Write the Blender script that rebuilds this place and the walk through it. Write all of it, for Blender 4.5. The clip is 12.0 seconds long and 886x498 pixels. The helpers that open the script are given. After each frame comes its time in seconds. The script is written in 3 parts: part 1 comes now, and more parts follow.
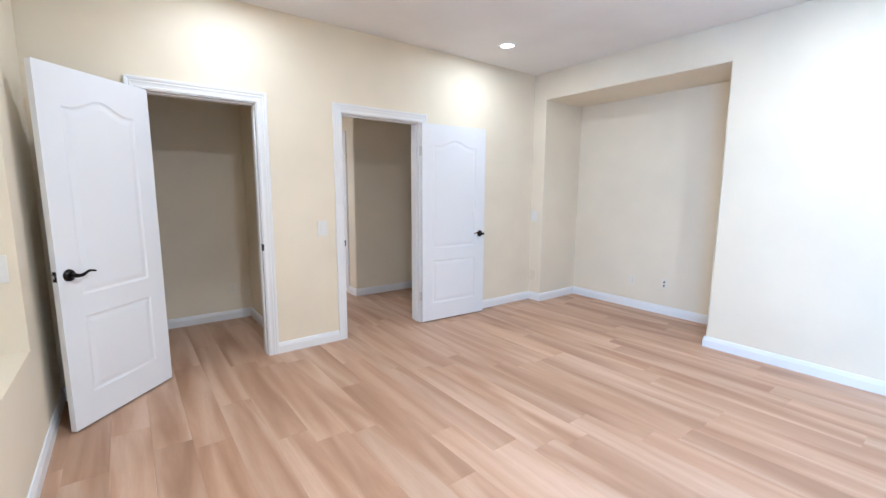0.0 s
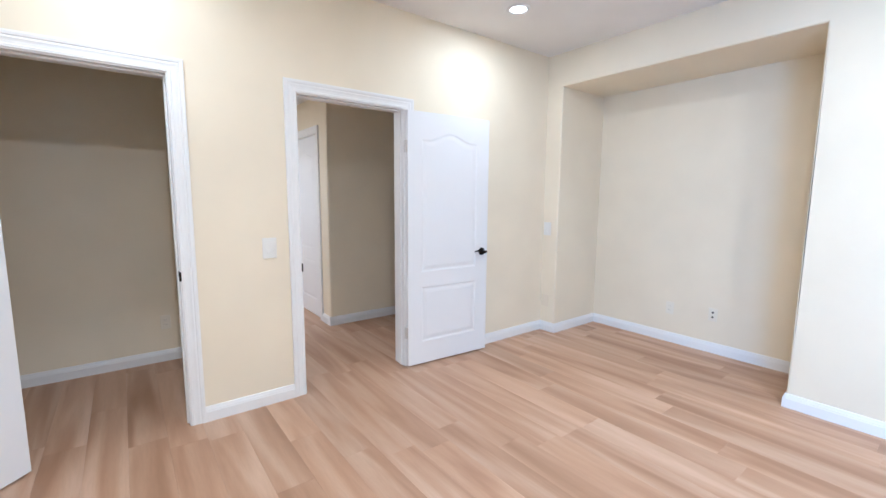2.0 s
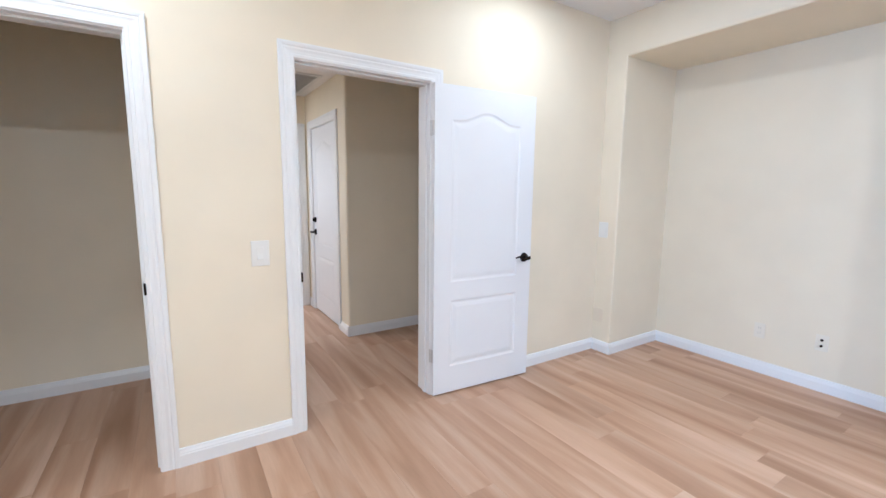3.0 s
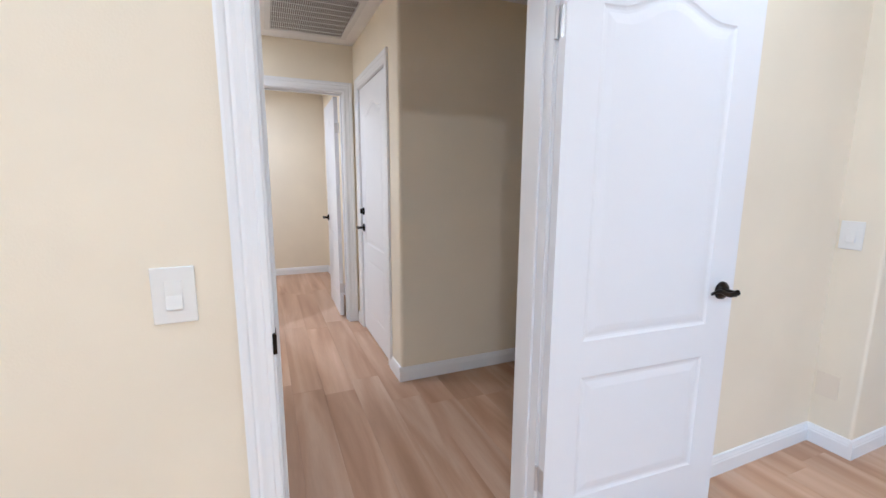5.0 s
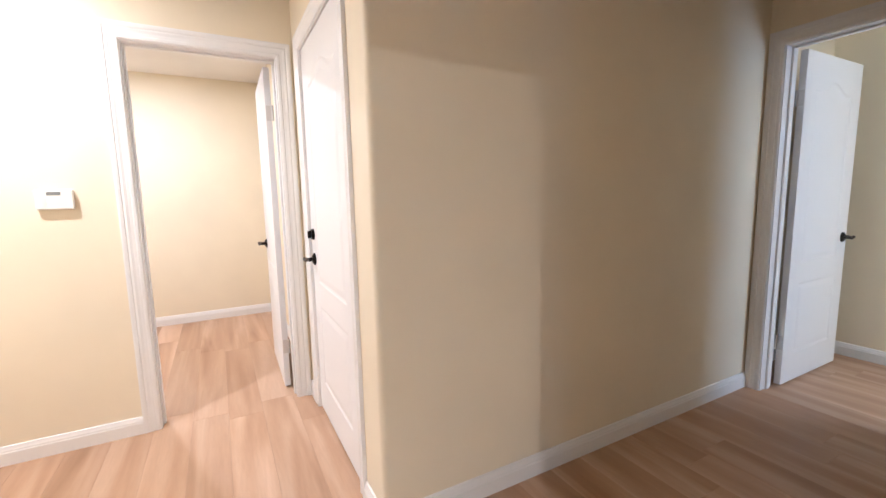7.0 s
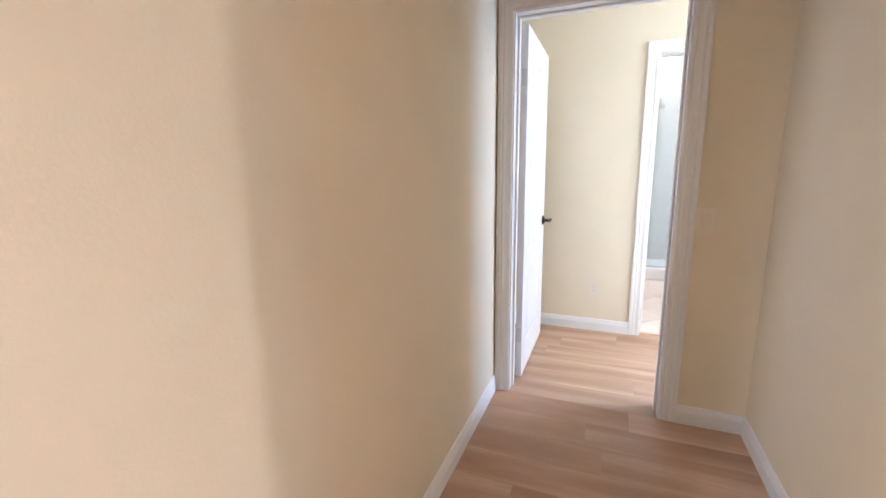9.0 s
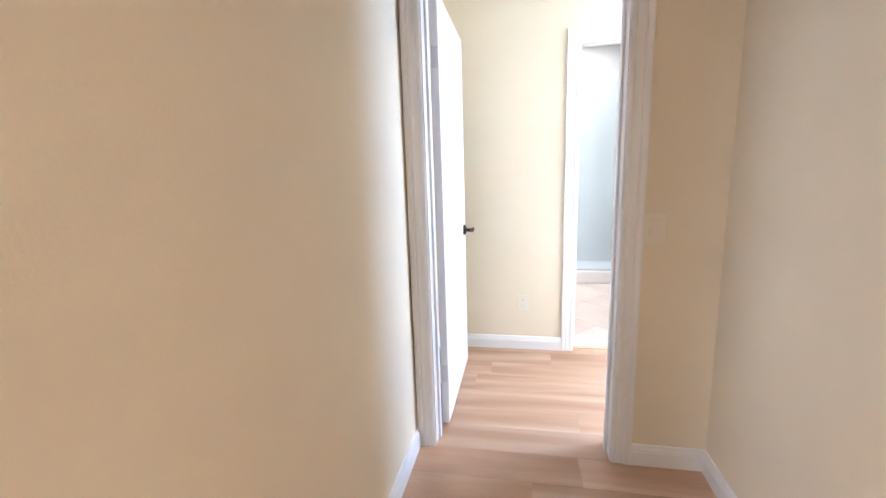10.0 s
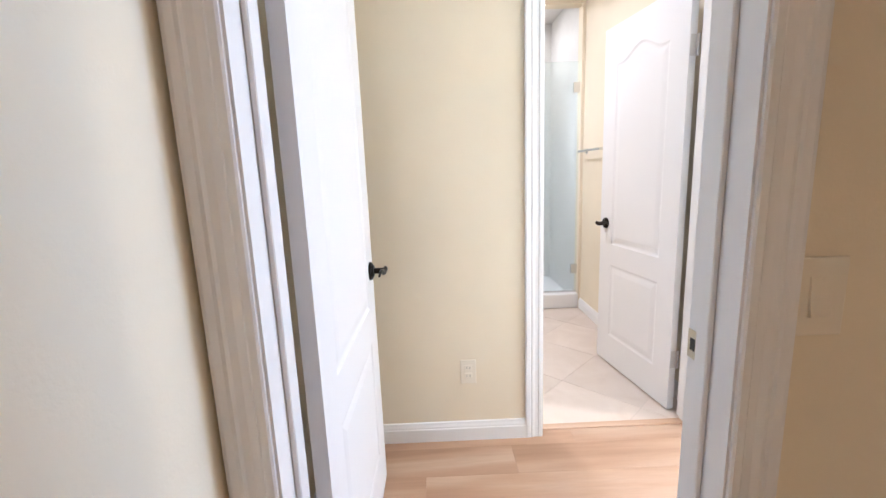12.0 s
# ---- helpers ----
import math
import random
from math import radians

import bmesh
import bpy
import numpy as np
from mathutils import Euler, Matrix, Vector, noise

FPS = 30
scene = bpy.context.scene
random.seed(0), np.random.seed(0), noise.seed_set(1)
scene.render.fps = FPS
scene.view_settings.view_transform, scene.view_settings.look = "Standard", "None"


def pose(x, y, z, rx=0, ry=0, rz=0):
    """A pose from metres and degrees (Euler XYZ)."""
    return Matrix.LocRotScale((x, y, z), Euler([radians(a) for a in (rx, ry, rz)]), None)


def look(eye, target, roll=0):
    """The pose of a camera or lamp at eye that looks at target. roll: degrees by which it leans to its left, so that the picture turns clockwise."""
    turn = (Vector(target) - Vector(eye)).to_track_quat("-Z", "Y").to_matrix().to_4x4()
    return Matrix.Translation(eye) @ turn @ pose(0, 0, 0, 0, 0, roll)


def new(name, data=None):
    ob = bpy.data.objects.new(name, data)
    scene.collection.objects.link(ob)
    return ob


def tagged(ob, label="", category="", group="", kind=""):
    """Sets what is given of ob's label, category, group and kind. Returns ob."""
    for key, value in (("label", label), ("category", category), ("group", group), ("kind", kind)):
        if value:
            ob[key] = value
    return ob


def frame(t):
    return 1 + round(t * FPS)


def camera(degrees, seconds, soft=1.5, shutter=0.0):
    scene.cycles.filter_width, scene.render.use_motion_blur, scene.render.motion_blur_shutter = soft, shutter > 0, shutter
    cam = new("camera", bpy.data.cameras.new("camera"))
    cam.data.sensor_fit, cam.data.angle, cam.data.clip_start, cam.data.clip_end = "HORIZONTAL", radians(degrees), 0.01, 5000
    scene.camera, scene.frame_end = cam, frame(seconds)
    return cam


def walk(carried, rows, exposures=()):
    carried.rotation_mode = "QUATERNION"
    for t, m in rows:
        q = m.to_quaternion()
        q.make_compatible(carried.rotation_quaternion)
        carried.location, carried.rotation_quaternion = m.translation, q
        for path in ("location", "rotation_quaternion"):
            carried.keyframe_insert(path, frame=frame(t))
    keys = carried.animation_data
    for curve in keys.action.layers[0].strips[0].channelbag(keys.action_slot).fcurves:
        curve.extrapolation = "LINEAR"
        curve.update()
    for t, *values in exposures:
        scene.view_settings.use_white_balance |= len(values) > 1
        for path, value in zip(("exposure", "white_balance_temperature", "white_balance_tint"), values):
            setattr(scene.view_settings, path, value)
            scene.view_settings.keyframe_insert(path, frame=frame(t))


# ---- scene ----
cam = camera(93.2, 12.0)
PATH = [
    (0, (-1.566, -3.549, 1.384), (-0.372, -1.969, 1.103), 0.3),
    (0.5, (-1.482, -3.411, 1.374), (-0.281, -1.835, 1.102), 0.3),
    (1, (-1.296, -3.233, 1.383), (-0.103, -1.645, 1.148), 0.2),
    (1.5, (-1.129, -3.066, 1.367), (0.065, -1.476, 1.154), 0.2),
    (2, (-0.945, -2.803, 1.379), (0.261, -1.226, 1.132), 0.4),
    (2.5, (-0.764, -2.571, 1.355), (0.397, -0.965, 1.088), 0.1),
    (3, (-0.564, -2.319, 1.372), (0.502, -0.649, 1.1), 0.6),
    (3.2, (-0.504, -2.211, 1.359), (0.53, -0.521, 1.086), 0.7),
    (5, (-0.004, -1.094, 1.308), (0.766, 0.723, 0.982), 0.3),
    (5.5, (0.073, -0.779, 1.305), (0.802, 1.057, 0.995), -0.2),
    (6, (0.186, -0.474, 1.264), (0.87, 1.385, 0.992), -0.7),
    (6.5, (0.279, -0.208, 1.265), (1.005, 1.638, 1.008), -0.7),
    (7, (0.303, 0.04, 1.247), (1.236, 1.791, 0.99), -1.2),
    (7.5, (0.422, 0.216, 1.219), (1.602, 1.805, 0.934), -1.9),
    (7.7, (0.47, 0.285, 1.216), (1.748, 1.795, 0.925), -2.1),
    (9.3, (1.081, 0.86, 1.288), (2.956, 1.45, 0.915), -0.9),
    (9.5, (1.174, 0.871, 1.281), (3.069, 1.394, 0.916), -1.3),
    (10, (1.44, 0.904, 1.272), (3.371, 1.273, 0.908), -1.8),
    (10.5, (1.698, 0.96, 1.251), (3.656, 1.216, 0.93), -1.8),
    (11, (1.964, 1.016, 1.245), (3.932, 1.16, 0.914), -1.9),
    (11.5, (2.267, 1.014, 1.248), (4.237, 1.069, 0.906), -2.0),
    (12, (2.533, 1.009, 1.25), (4.5, 0.985, 0.892), -2.2),
]
walk(cam, [(t, look(eye, target, roll)) for t, eye, target, roll in PATH], [
    (0.0, 0.16, 4800, 7), (2.5, 0.27, 4800, 7), (5.0, 0.26, 4800, 8), (5.5, 0.32, 4950, 10), (6.0, 0.47, 5150, 12), (6.5, 0.7, 5300, 12), (7.5, 1.1, 5450, 13),
    (9.5, 2.0, 5200, 14), (10.5, 2.15, 5150, 13), (11.0, 2.08, 5200, 14), (12.0, 1.65, 5500, 15)])

# ---- world and large lights ----
world = bpy.data.worlds.new("world")
scene.world = world
world.use_nodes = True
sky = world.node_tree.nodes.new("ShaderNodeTexSky")
sky.sky_type, sky.sun_disc = "NISHITA", False
sky.sun_elevation, sky.sun_rotation = radians(38), radians(36.9)
background = world.node_tree.nodes["Background"]
background.inputs["Strength"].default_value = 0.12
world.node_tree.links.new(sky.outputs["Color"], background.inputs["Color"])

sun = new("sun", bpy.data.lights.new("sun", "SUN"))
sun.data.energy, sun.data.angle, sun.data.color = 2.0, radians(0.5), (1.0, 0.95, 0.88)
sun.matrix_world = look((0, 0, 9), (-3.0, -4.0, 5.1))


def window_light(name, centre, towards, width, height, watts, colour, spread=180):
    ob = new(name, bpy.data.lights.new(name, "AREA"))
    ob.data.shape, ob.data.size, ob.data.size_y = "RECTANGLE", width, height
    ob.data.energy, ob.data.color, ob.data.spread = watts, colour, radians(spread)
    ob.matrix_world = look(centre, towards)
    return ob


def lamp_light(name, x, y, z, watts, colour=(1.0, 0.91, 0.80), radius=0.055):
    ob = new(name, bpy.data.lights.new(name, "AREA"))
    ob.data.shape, ob.data.size = "DISK", radius * 2
    ob.data.energy, ob.data.color = watts, colour
    ob.matrix_world = look((x, y, z), (x, y + 0.0001, z - 1))
    return ob


window_light("daylight_bedroom", (-2.06, -4.42, 1.42), (0, -4.42, 1.2), 1.25, 1.35, 58, (0.38, 0.65, 1.0), 124)
window_light("daylight_vestibule", (4.37, -1.55, 1.34), (3.0, -1.55, 1.15), 1.35, 1.5, 36, (0.52, 0.73, 1.0))
WARM, SOFT = (1.0, 0.91, 0.79), (1.0, 0.90, 0.79)
# vestibule and shower lamps are unseen, added to brighten; bath and right-rear are assumed
DOWNLIGHTS = [
    (1.46, -0.545, 2.746, 8.5, WARM), (-0.90, -0.545, 2.746, 8.5, WARM), (1.46, -3.0, 2.746, 21, WARM), (-0.90, -3.0, 2.746, 48, WARM),
    (-0.76, 2.14, 2.42, 21, (1.0, 0.925, 0.85)), (-0.42, 3.9, 2.44, 21, (1.0, 0.94, 0.90)), (3.88, -1.20, 2.746, 12, WARM), (5.4, 0.9, 2.70, 9, (0.98, 0.96, 0.96)), (6.7, 0.25, 2.70, 2.0, SOFT)]
for x, y, z, watts, tone in DOWNLIGHTS:
    lamp_light("downlight_glow", x, y, z - 0.012, watts, tone)


# ---- materials ----
def material(name, colour, rough=0.5, metal=0.0, spec=0.5):
    m = bpy.data.materials.new(name)
    m.use_nodes = True
    b = m.node_tree.nodes["Principled BSDF"]
    b.inputs["Base Color"].default_value = (*colour, 1)
    b.inputs["Roughness"].default_value = rough
    b.inputs["Metallic"].default_value = metal
    b.inputs["Specular IOR Level"].default_value = spec
    return m, m.node_tree.nodes, m.node_tree.links, b


def ramp(nodes, stops):
    r = nodes.new("ShaderNodeValToRGB")
    while len(r.color_ramp.elements) < len(stops):
        r.color_ramp.elements.new(0.5)
    for e, (p, c) in zip(r.color_ramp.elements, stops):
        e.position, e.color = p, (*c, 1)
    return r


def noise_node(nodes, links, coord, scale, detail=3.0, rough=0.5):
    n = nodes.new("ShaderNodeTexNoise")
    n.inputs["Scale"].default_value, n.inputs["Detail"].default_value, n.inputs["Roughness"].default_value = scale, detail, rough
    links.new(coord, n.inputs["Vector"])
    return n


def painted(name, colour, rough, grain, bump, blotch=0.04, spec=0.4):
    """Paint with broad roller blotches and a fine relief."""
    m, nodes, links, b = material(name, colour, rough, 0, spec)
    coord = nodes.new("ShaderNodeNewGeometry").outputs["Position"]
    broad = noise_node(nodes, links, coord, 1.7, 4)
    lo = [c * (1 - blotch) for c in colour]
    hi = [min(1, c * (1 + blotch)) for c in colour]
    r = ramp(nodes, [(0.3, lo), (0.7, hi)])
    links.new(broad.outputs["Fac"], r.inputs["Fac"])
    links.new(r.outputs["Color"], b.inputs["Base Color"])
    fine = noise_node(nodes, links, coord, grain, 3, 0.55)
    bp = nodes.new("ShaderNodeBump")
    bp.inputs["Strength"].default_value, bp.inputs["Distance"].default_value = bump, 0.002
    links.new(fine.outputs["Fac"], bp.inputs["Height"])
    links.new(bp.outputs["Normal"], b.inputs["Normal"])
    rr = nodes.new("ShaderNodeMapRange")
    rr.inputs["To Min"].default_value, rr.inputs["To Max"].default_value = rough - 0.05, rough + 0.07
    links.new(broad.outputs["Fac"], rr.inputs["Value"])
    links.new(rr.outputs["Result"], b.inputs["Roughness"])
    return m


WALL = painted("cream_wall_paint", (0.83, 0.735, 0.565), 0.62, 170, 0.2)
CEIL = painted("white_ceiling_paint", (0.84, 0.81, 0.78), 0.8, 90, 0.4)
TRIM = painted("white_trim_paint", (0.83, 0.815, 0.80), 0.34, 60, 0.02, 0.015)
DOOR = painted("white_door_paint", (0.82, 0.81, 0.81), 0.36, 220, 0.08, 0.015)
PLASTIC = painted("white_switch_plastic", (0.81, 0.78, 0.72), 0.35, 300, 0.02, 0.01)
IVORY = painted("ivory_outlet_plastic", (0.83, 0.76, 0.63), 0.4, 300, 0.02, 0.01)
ALMOND = painted("almond_cover_plate", (0.79, 0.69, 0.535), 0.5, 300, 0.02, 0.01)
SUBFLOOR = painted("dark_underlay", (0.05, 0.035, 0.025), 0.9, 40, 0.2, 0.1)
GRILLE = painted("white_grille_enamel", (0.74, 0.72, 0.69), 0.45, 100, 0.04, 0.02)
DUCT_SHADE = painted("duct_shade", (0.13, 0.10, 0.085), 0.9, 30, 0.1, 0.1)
BRONZE = material("dark_bronze", (0.018, 0.014, 0.012), 0.34, 0.85)[0]
CHROME = material("brushed_chrome", (0.72, 0.72, 0.71), 0.18, 1.0)[0]
NICKEL = material("painted_hinge_nickel", (0.68, 0.66, 0.64), 0.35, 0.6)[0]
SLOT = material("dark_slot", (0.02, 0.02, 0.02), 0.6)[0]
SOCKET = material("grey_socket_slot", (0.40, 0.36, 0.31), 0.6)[0]
DISPLAY = material("grey_display", (0.20, 0.21, 0.20), 0.2)[0]
GROUND = painted("pale_gravel", (0.30, 0.27, 0.23), 0.9, 30, 0.5, 0.1)


def wood_planks():
    m, nodes, links, b = material("pale_oak_plank", (0.45, 0.28, 0.18), 0.42, 0, 0.4)
    info = nodes.new("ShaderNodeObjectInfo")
    pos = nodes.new("ShaderNodeNewGeometry").outputs["Position"]
    shift = nodes.new("ShaderNodeVectorMath")
    shift.operation = "MULTIPLY_ADD"
    push = nodes.new("ShaderNodeCombineXYZ")
    links.new(info.outputs["Random"], push.inputs["X"])
    links.new(info.outputs["Random"], push.inputs["Y"])
    shift.inputs[1].default_value = (31.0, 57.0, 0.0)
    links.new(push.outputs["Vector"], shift.inputs[0])
    links.new(pos, shift.inputs[2])
    stretch = nodes.new("ShaderNodeVectorMath")
    stretch.operation = "MULTIPLY"
    stretch.inputs[1].default_value = (1.0, 0.09, 1.0)
    links.new(shift.outputs["Vector"], stretch.inputs[0])
    broad = noise_node(nodes, links, stretch.outputs["Vector"], 7, 2.5, 0.45)
    broad.inputs["Distortion"].default_value = 0.8
    fine = noise_node(nodes, links, stretch.outputs["Vector"], 90, 5, 0.6)
    tone = ramp(nodes, [(0.28, (0.375, 0.215, 0.126)), (0.50, (0.51, 0.322, 0.205)), (0.72, (0.63, 0.440, 0.312))])
    links.new(broad.outputs["Fac"], tone.inputs["Fac"])
    grain = ramp(nodes, [(0.3, (0.80, 0.78, 0.76)), (0.62, (1.06, 1.06, 1.06))])
    links.new(fine.outputs["Fac"], grain.inputs["Fac"])
    mix = nodes.new("ShaderNodeMix")
    mix.data_type, mix.blend_type = "RGBA", "MULTIPLY"
    mix.inputs["Factor"].default_value = 0.3
    links.new(tone.outputs["Color"], mix.inputs["A"])
    links.new(grain.outputs["Color"], mix.inputs["B"])
    each = nodes.new("ShaderNodeHueSaturation")
    span = nodes.new("ShaderNodeMapRange")
    span.inputs["To Min"].default_value, span.inputs["To Max"].default_value = 0.91, 1.09
    links.new(info.outputs["Random"], span.inputs["Value"])
    links.new(span.outputs["Result"], each.inputs["Value"])
    links.new(mix.outputs["Result"], each.inputs["Color"])
    links.new(each.outputs["Color"], b.inputs["Base Color"])
    rr = nodes.new("ShaderNodeMapRange")
    rr.inputs["To Min"].default_value, rr.inputs["To Max"].default_value = 0.36, 0.52
    links.new(fine.outputs["Fac"], rr.inputs["Value"])
    links.new(rr.outputs["Result"], b.inputs["Roughness"])
    bp = nodes.new("ShaderNodeBump")
    bp.inputs["Strength"].default_value, bp.inputs["Distance"].default_value = 0.15, 0.001
    links.new(fine.outputs["Fac"], bp.inputs["Height"])
    links.new(bp.outputs["Normal"], b.inputs["Normal"])
    return m


WOOD = wood_planks()


def stone_tile(name, dark, light, rough):
    m, nodes, links, b = material(name, light, rough)
    info = nodes.new("ShaderNodeObjectInfo")
    pos = nodes.new("ShaderNodeNewGeometry").outputs["Position"]
    n = noise_node(nodes, links, pos, 5, 6, 0.6)
    n.inputs["Distortion"].default_value = 0.6
    r = ramp(nodes, [(0.3, dark), (0.7, light)])
    links.new(n.outputs["Fac"], r.inputs["Fac"])
    each = nodes.new("ShaderNodeHueSaturation")
    span = nodes.new("ShaderNodeMapRange")
    span.inputs["To Min"].default_value, span.inputs["To Max"].default_value = 0.95, 1.05
    links.new(info.outputs["Random"], span.inputs["Value"])
    links.new(span.outputs["Result"], each.inputs["Value"])
    links.new(r.outputs["Color"], each.inputs["Color"])
    links.new(each.outputs["Color"], b.inputs["Base Color"])
    return m


TILE = stone_tile("beige_stone_tile", (0.64, 0.53, 0.44), (0.72, 0.62, 0.53), 0.38)
GROUT = painted("beige_grout", (0.66, 0.56, 0.475), 0.9, 80, 0.3, 0.06)
SHOWER = stone_tile("pale_shower_surround", (0.70, 0.69, 0.66), (0.76, 0.75, 0.72), 0.3)


def glass(name, tint, rough):
    m, nodes, links, b = material(name, tint, rough)
    b.inputs["Transmission Weight"].default_value = 1.0
    b.inputs["IOR"].default_value = 1.45
    return m


GLASS = glass("clear_glass", (0.98, 0.99, 0.99), 0.0)
FROST = glass("green_tinted_shower_glass", (0.88, 0.94, 0.93), 0.12)

LENS, _n, _l, _b = material("lit_lamp_lens", (1.0, 0.97, 0.92), 0.4)
_b.inputs["Emission Color"].default_value = (1.0, 0.93, 0.82, 1)
_b.inputs["Emission Strength"].default_value = 9.0


# ---- mesh helpers ----
def mesh_object(name, bm, mat, parent=None, smooth=False):
    bmesh.ops.recalc_face_normals(bm, faces=bm.faces)
    me = bpy.data.meshes.new(name)
    bm.to_mesh(me)
    bm.free()
    me.materials.append(mat)
    if smooth:
        for p in me.polygons:
            p.use_smooth = True
        me.set_sharp_from_angle(angle=radians(35))
    ob = new(name, me)
    ob.parent = parent
    return ob


def part(name, bm, mat, parent, label="", smooth=False):
    return tagged(mesh_object(name, bm, mat, parent, smooth), label)


def thing(name, m, label, category, kind="", group=""):
    ob = new(name)
    ob.matrix_world = m
    return tagged(ob, label, category, group, kind)


def add_box(bm, x0, x1, y0, y1, z0, z1, bevel=0.0, segments=2):
    r = bmesh.ops.create_cube(bm, size=1.0, matrix=Matrix.Translation(((x0 + x1) / 2, (y0 + y1) / 2, (z0 + z1) / 2))
                              @ Matrix.Diagonal((x1 - x0, y1 - y0, z1 - z0, 1)))
    if bevel:
        edges = list({e for v in r["verts"] for e in v.link_edges})
        bmesh.ops.bevel(bm, geom=edges, offset=bevel, segments=segments, affect="EDGES", profile=0.5)
    return bm


def box(*a, **k):
    return add_box(bmesh.new(), *a, **k)


def add_disc(bm, m, r0, r1, depth, segments=24):
    bmesh.ops.create_cone(bm, cap_ends=True, segments=segments, radius1=r0, radius2=r1, depth=depth, matrix=m)
    return bm


def tube(bm, points, radii, segments=10, flat=1.0):
    """A swept round bar through points; flat squeezes it across its own upward side."""
    rings = []
    for i, p in enumerate(points):
        a, c = points[max(i - 1, 0)], points[min(i + 1, len(points) - 1)]
        way = (Vector(c) - Vector(a)).normalized()
        side = way.cross(Vector((0, 0, 1)))
        side = side.normalized() if side.length > 1e-4 else Vector((1, 0, 0))
        up = side.cross(way)
        r = radii[i]
        rings.append([bm.verts.new(Vector(p) + side * r * flat * math.cos(2 * math.pi * k / segments)
                                   + up * r * math.sin(2 * math.pi * k / segments)) for k in range(segments)])
    for a, c in zip(rings, rings[1:]):
        for k in range(segments):
            bm.faces.new((a[k], a[(k + 1) % segments], c[(k + 1) % segments], c[k]))
    bm.faces.new(rings[0][::-1])
    bm.faces.new(rings[-1])
    return bm


def wall(name, axis, near, far, u0, u1, z0, z1, holes=(), mat=None, label="", bevel_near=0.0, round_edges=(), radius=0.02):
    """A wall slab between near and far along axis, from u0 to u1 across, with holes (u, u, z, z) cut through it."""
    us = sorted({u0, u1, *(h[0] for h in holes), *(h[1] for h in holes)})
    zs = sorted({z0, z1, *(h[2] for h in holes), *(h[3] for h in holes)})

    def solid(i, j):
        if not (0 <= i < len(us) - 1 and 0 <= j < len(zs) - 1):
            return False
        u, z = (us[i] + us[i + 1]) / 2, (zs[j] + zs[j + 1]) / 2
        return not any(a < u < b and c < z < d for a, b, c, d in holes)

    bm = bmesh.new()
    made = {}

    def vert(s, i, j):
        if (s, i, j) not in made:
            p = near if s == 0 else far
            made[s, i, j] = bm.verts.new((p, us[i], zs[j]) if axis == "x" else (us[i], p, zs[j]))
        return made[s, i, j]

    for i in range(len(us) - 1):
        for j in range(len(zs) - 1):
            if not solid(i, j):
                continue
            for s in (0, 1):
                bm.faces.new((vert(s, i, j), vert(s, i + 1, j), vert(s, i + 1, j + 1), vert(s, i, j + 1)))
            for di, dj, a, b in ((-1, 0, (i, j), (i, j + 1)), (1, 0, (i + 1, j), (i + 1, j + 1)),
                                 (0, -1, (i, j), (i + 1, j)), (0, 1, (i, j + 1), (i + 1, j + 1))):
                if not solid(i + di, j + dj):
                    bm.faces.new((vert(0, *a), vert(0, *b), vert(1, *b), vert(1, *a)))
    if bevel_near:
        picked = []
        for e in bm.edges:
            mid = (e.verts[0].co + e.verts[1].co) / 2
            p, u, z = (mid.x, mid.y, mid.z) if axis == "x" else (mid.y, mid.x, mid.z)
            if abs(p - near) < 1e-5 and z > z0 + 1e-4 and any(
                    (abs(u - h[0]) < 1e-5 or abs(u - h[1]) < 1e-5) and h[2] < z < h[3] or
                    abs(z - h[3]) < 1e-5 and h[0] < u < h[1] for h in holes):
                picked.append(e)
        bmesh.ops.bevel(bm, geom=picked, offset=bevel_near, segments=5, affect="EDGES", profile=0.5)
    if round_edges:
        picked = [e for e in bm.edges if any((e.verts[0].co.xy - Vector(q)).length < 1e-4 and
                                             (e.verts[1].co.xy - Vector(q)).length < 1e-4 for q in round_edges)]
        bmesh.ops.bevel(bm, geom=picked, offset=radius, segments=6, affect="EDGES", profile=0.5)
    ob = mesh_object(name, bm, mat or WALL)
    return tagged(ob, label or "smooth cream-painted drywall wall", "wall", "", "structure")


BOARD = [(0, 0), (0.015, 0), (0.015, 0.062), (0.0125, 0.067), (0.0125, 0.073), (0.009, 0.082), (0.0065, 0.092), (0.0, 0.095)]


def baseboard(x0, y0, x1, y1, nx, ny):
    """A moulded skirting from one plan point to another, standing out along the normal (nx, ny)."""
    bm = bmesh.new()
    rows = [[bm.verts.new((x + d * nx, y + d * ny, z)) for d, z in BOARD] for x, y in ((x0, y0), (x1, y1))]
    for k in range(len(BOARD)):
        q = (k + 1) % len(BOARD)
        bm.faces.new((rows[0][k], rows[0][q], rows[1][q], rows[1][k]))
    bm.faces.new(rows[0])
    bm.faces.new(rows[1][::-1])
    return tagged(mesh_object("baseboard", bm, TRIM), "white-painted moulded baseboard along the wall foot", "baseboard", "baseboards", "structure")


CASING = [(0.0, 0.0), (0.0, 0.007), (0.004, 0.010), (0.016, 0.011), (0.020, 0.0085), (0.034, 0.0095), (0.046, 0.0130),
          (0.054, 0.0115), (0.059, 0.0150), (0.071, 0.0170), (0.078, 0.016), (0.078, 0.0)]


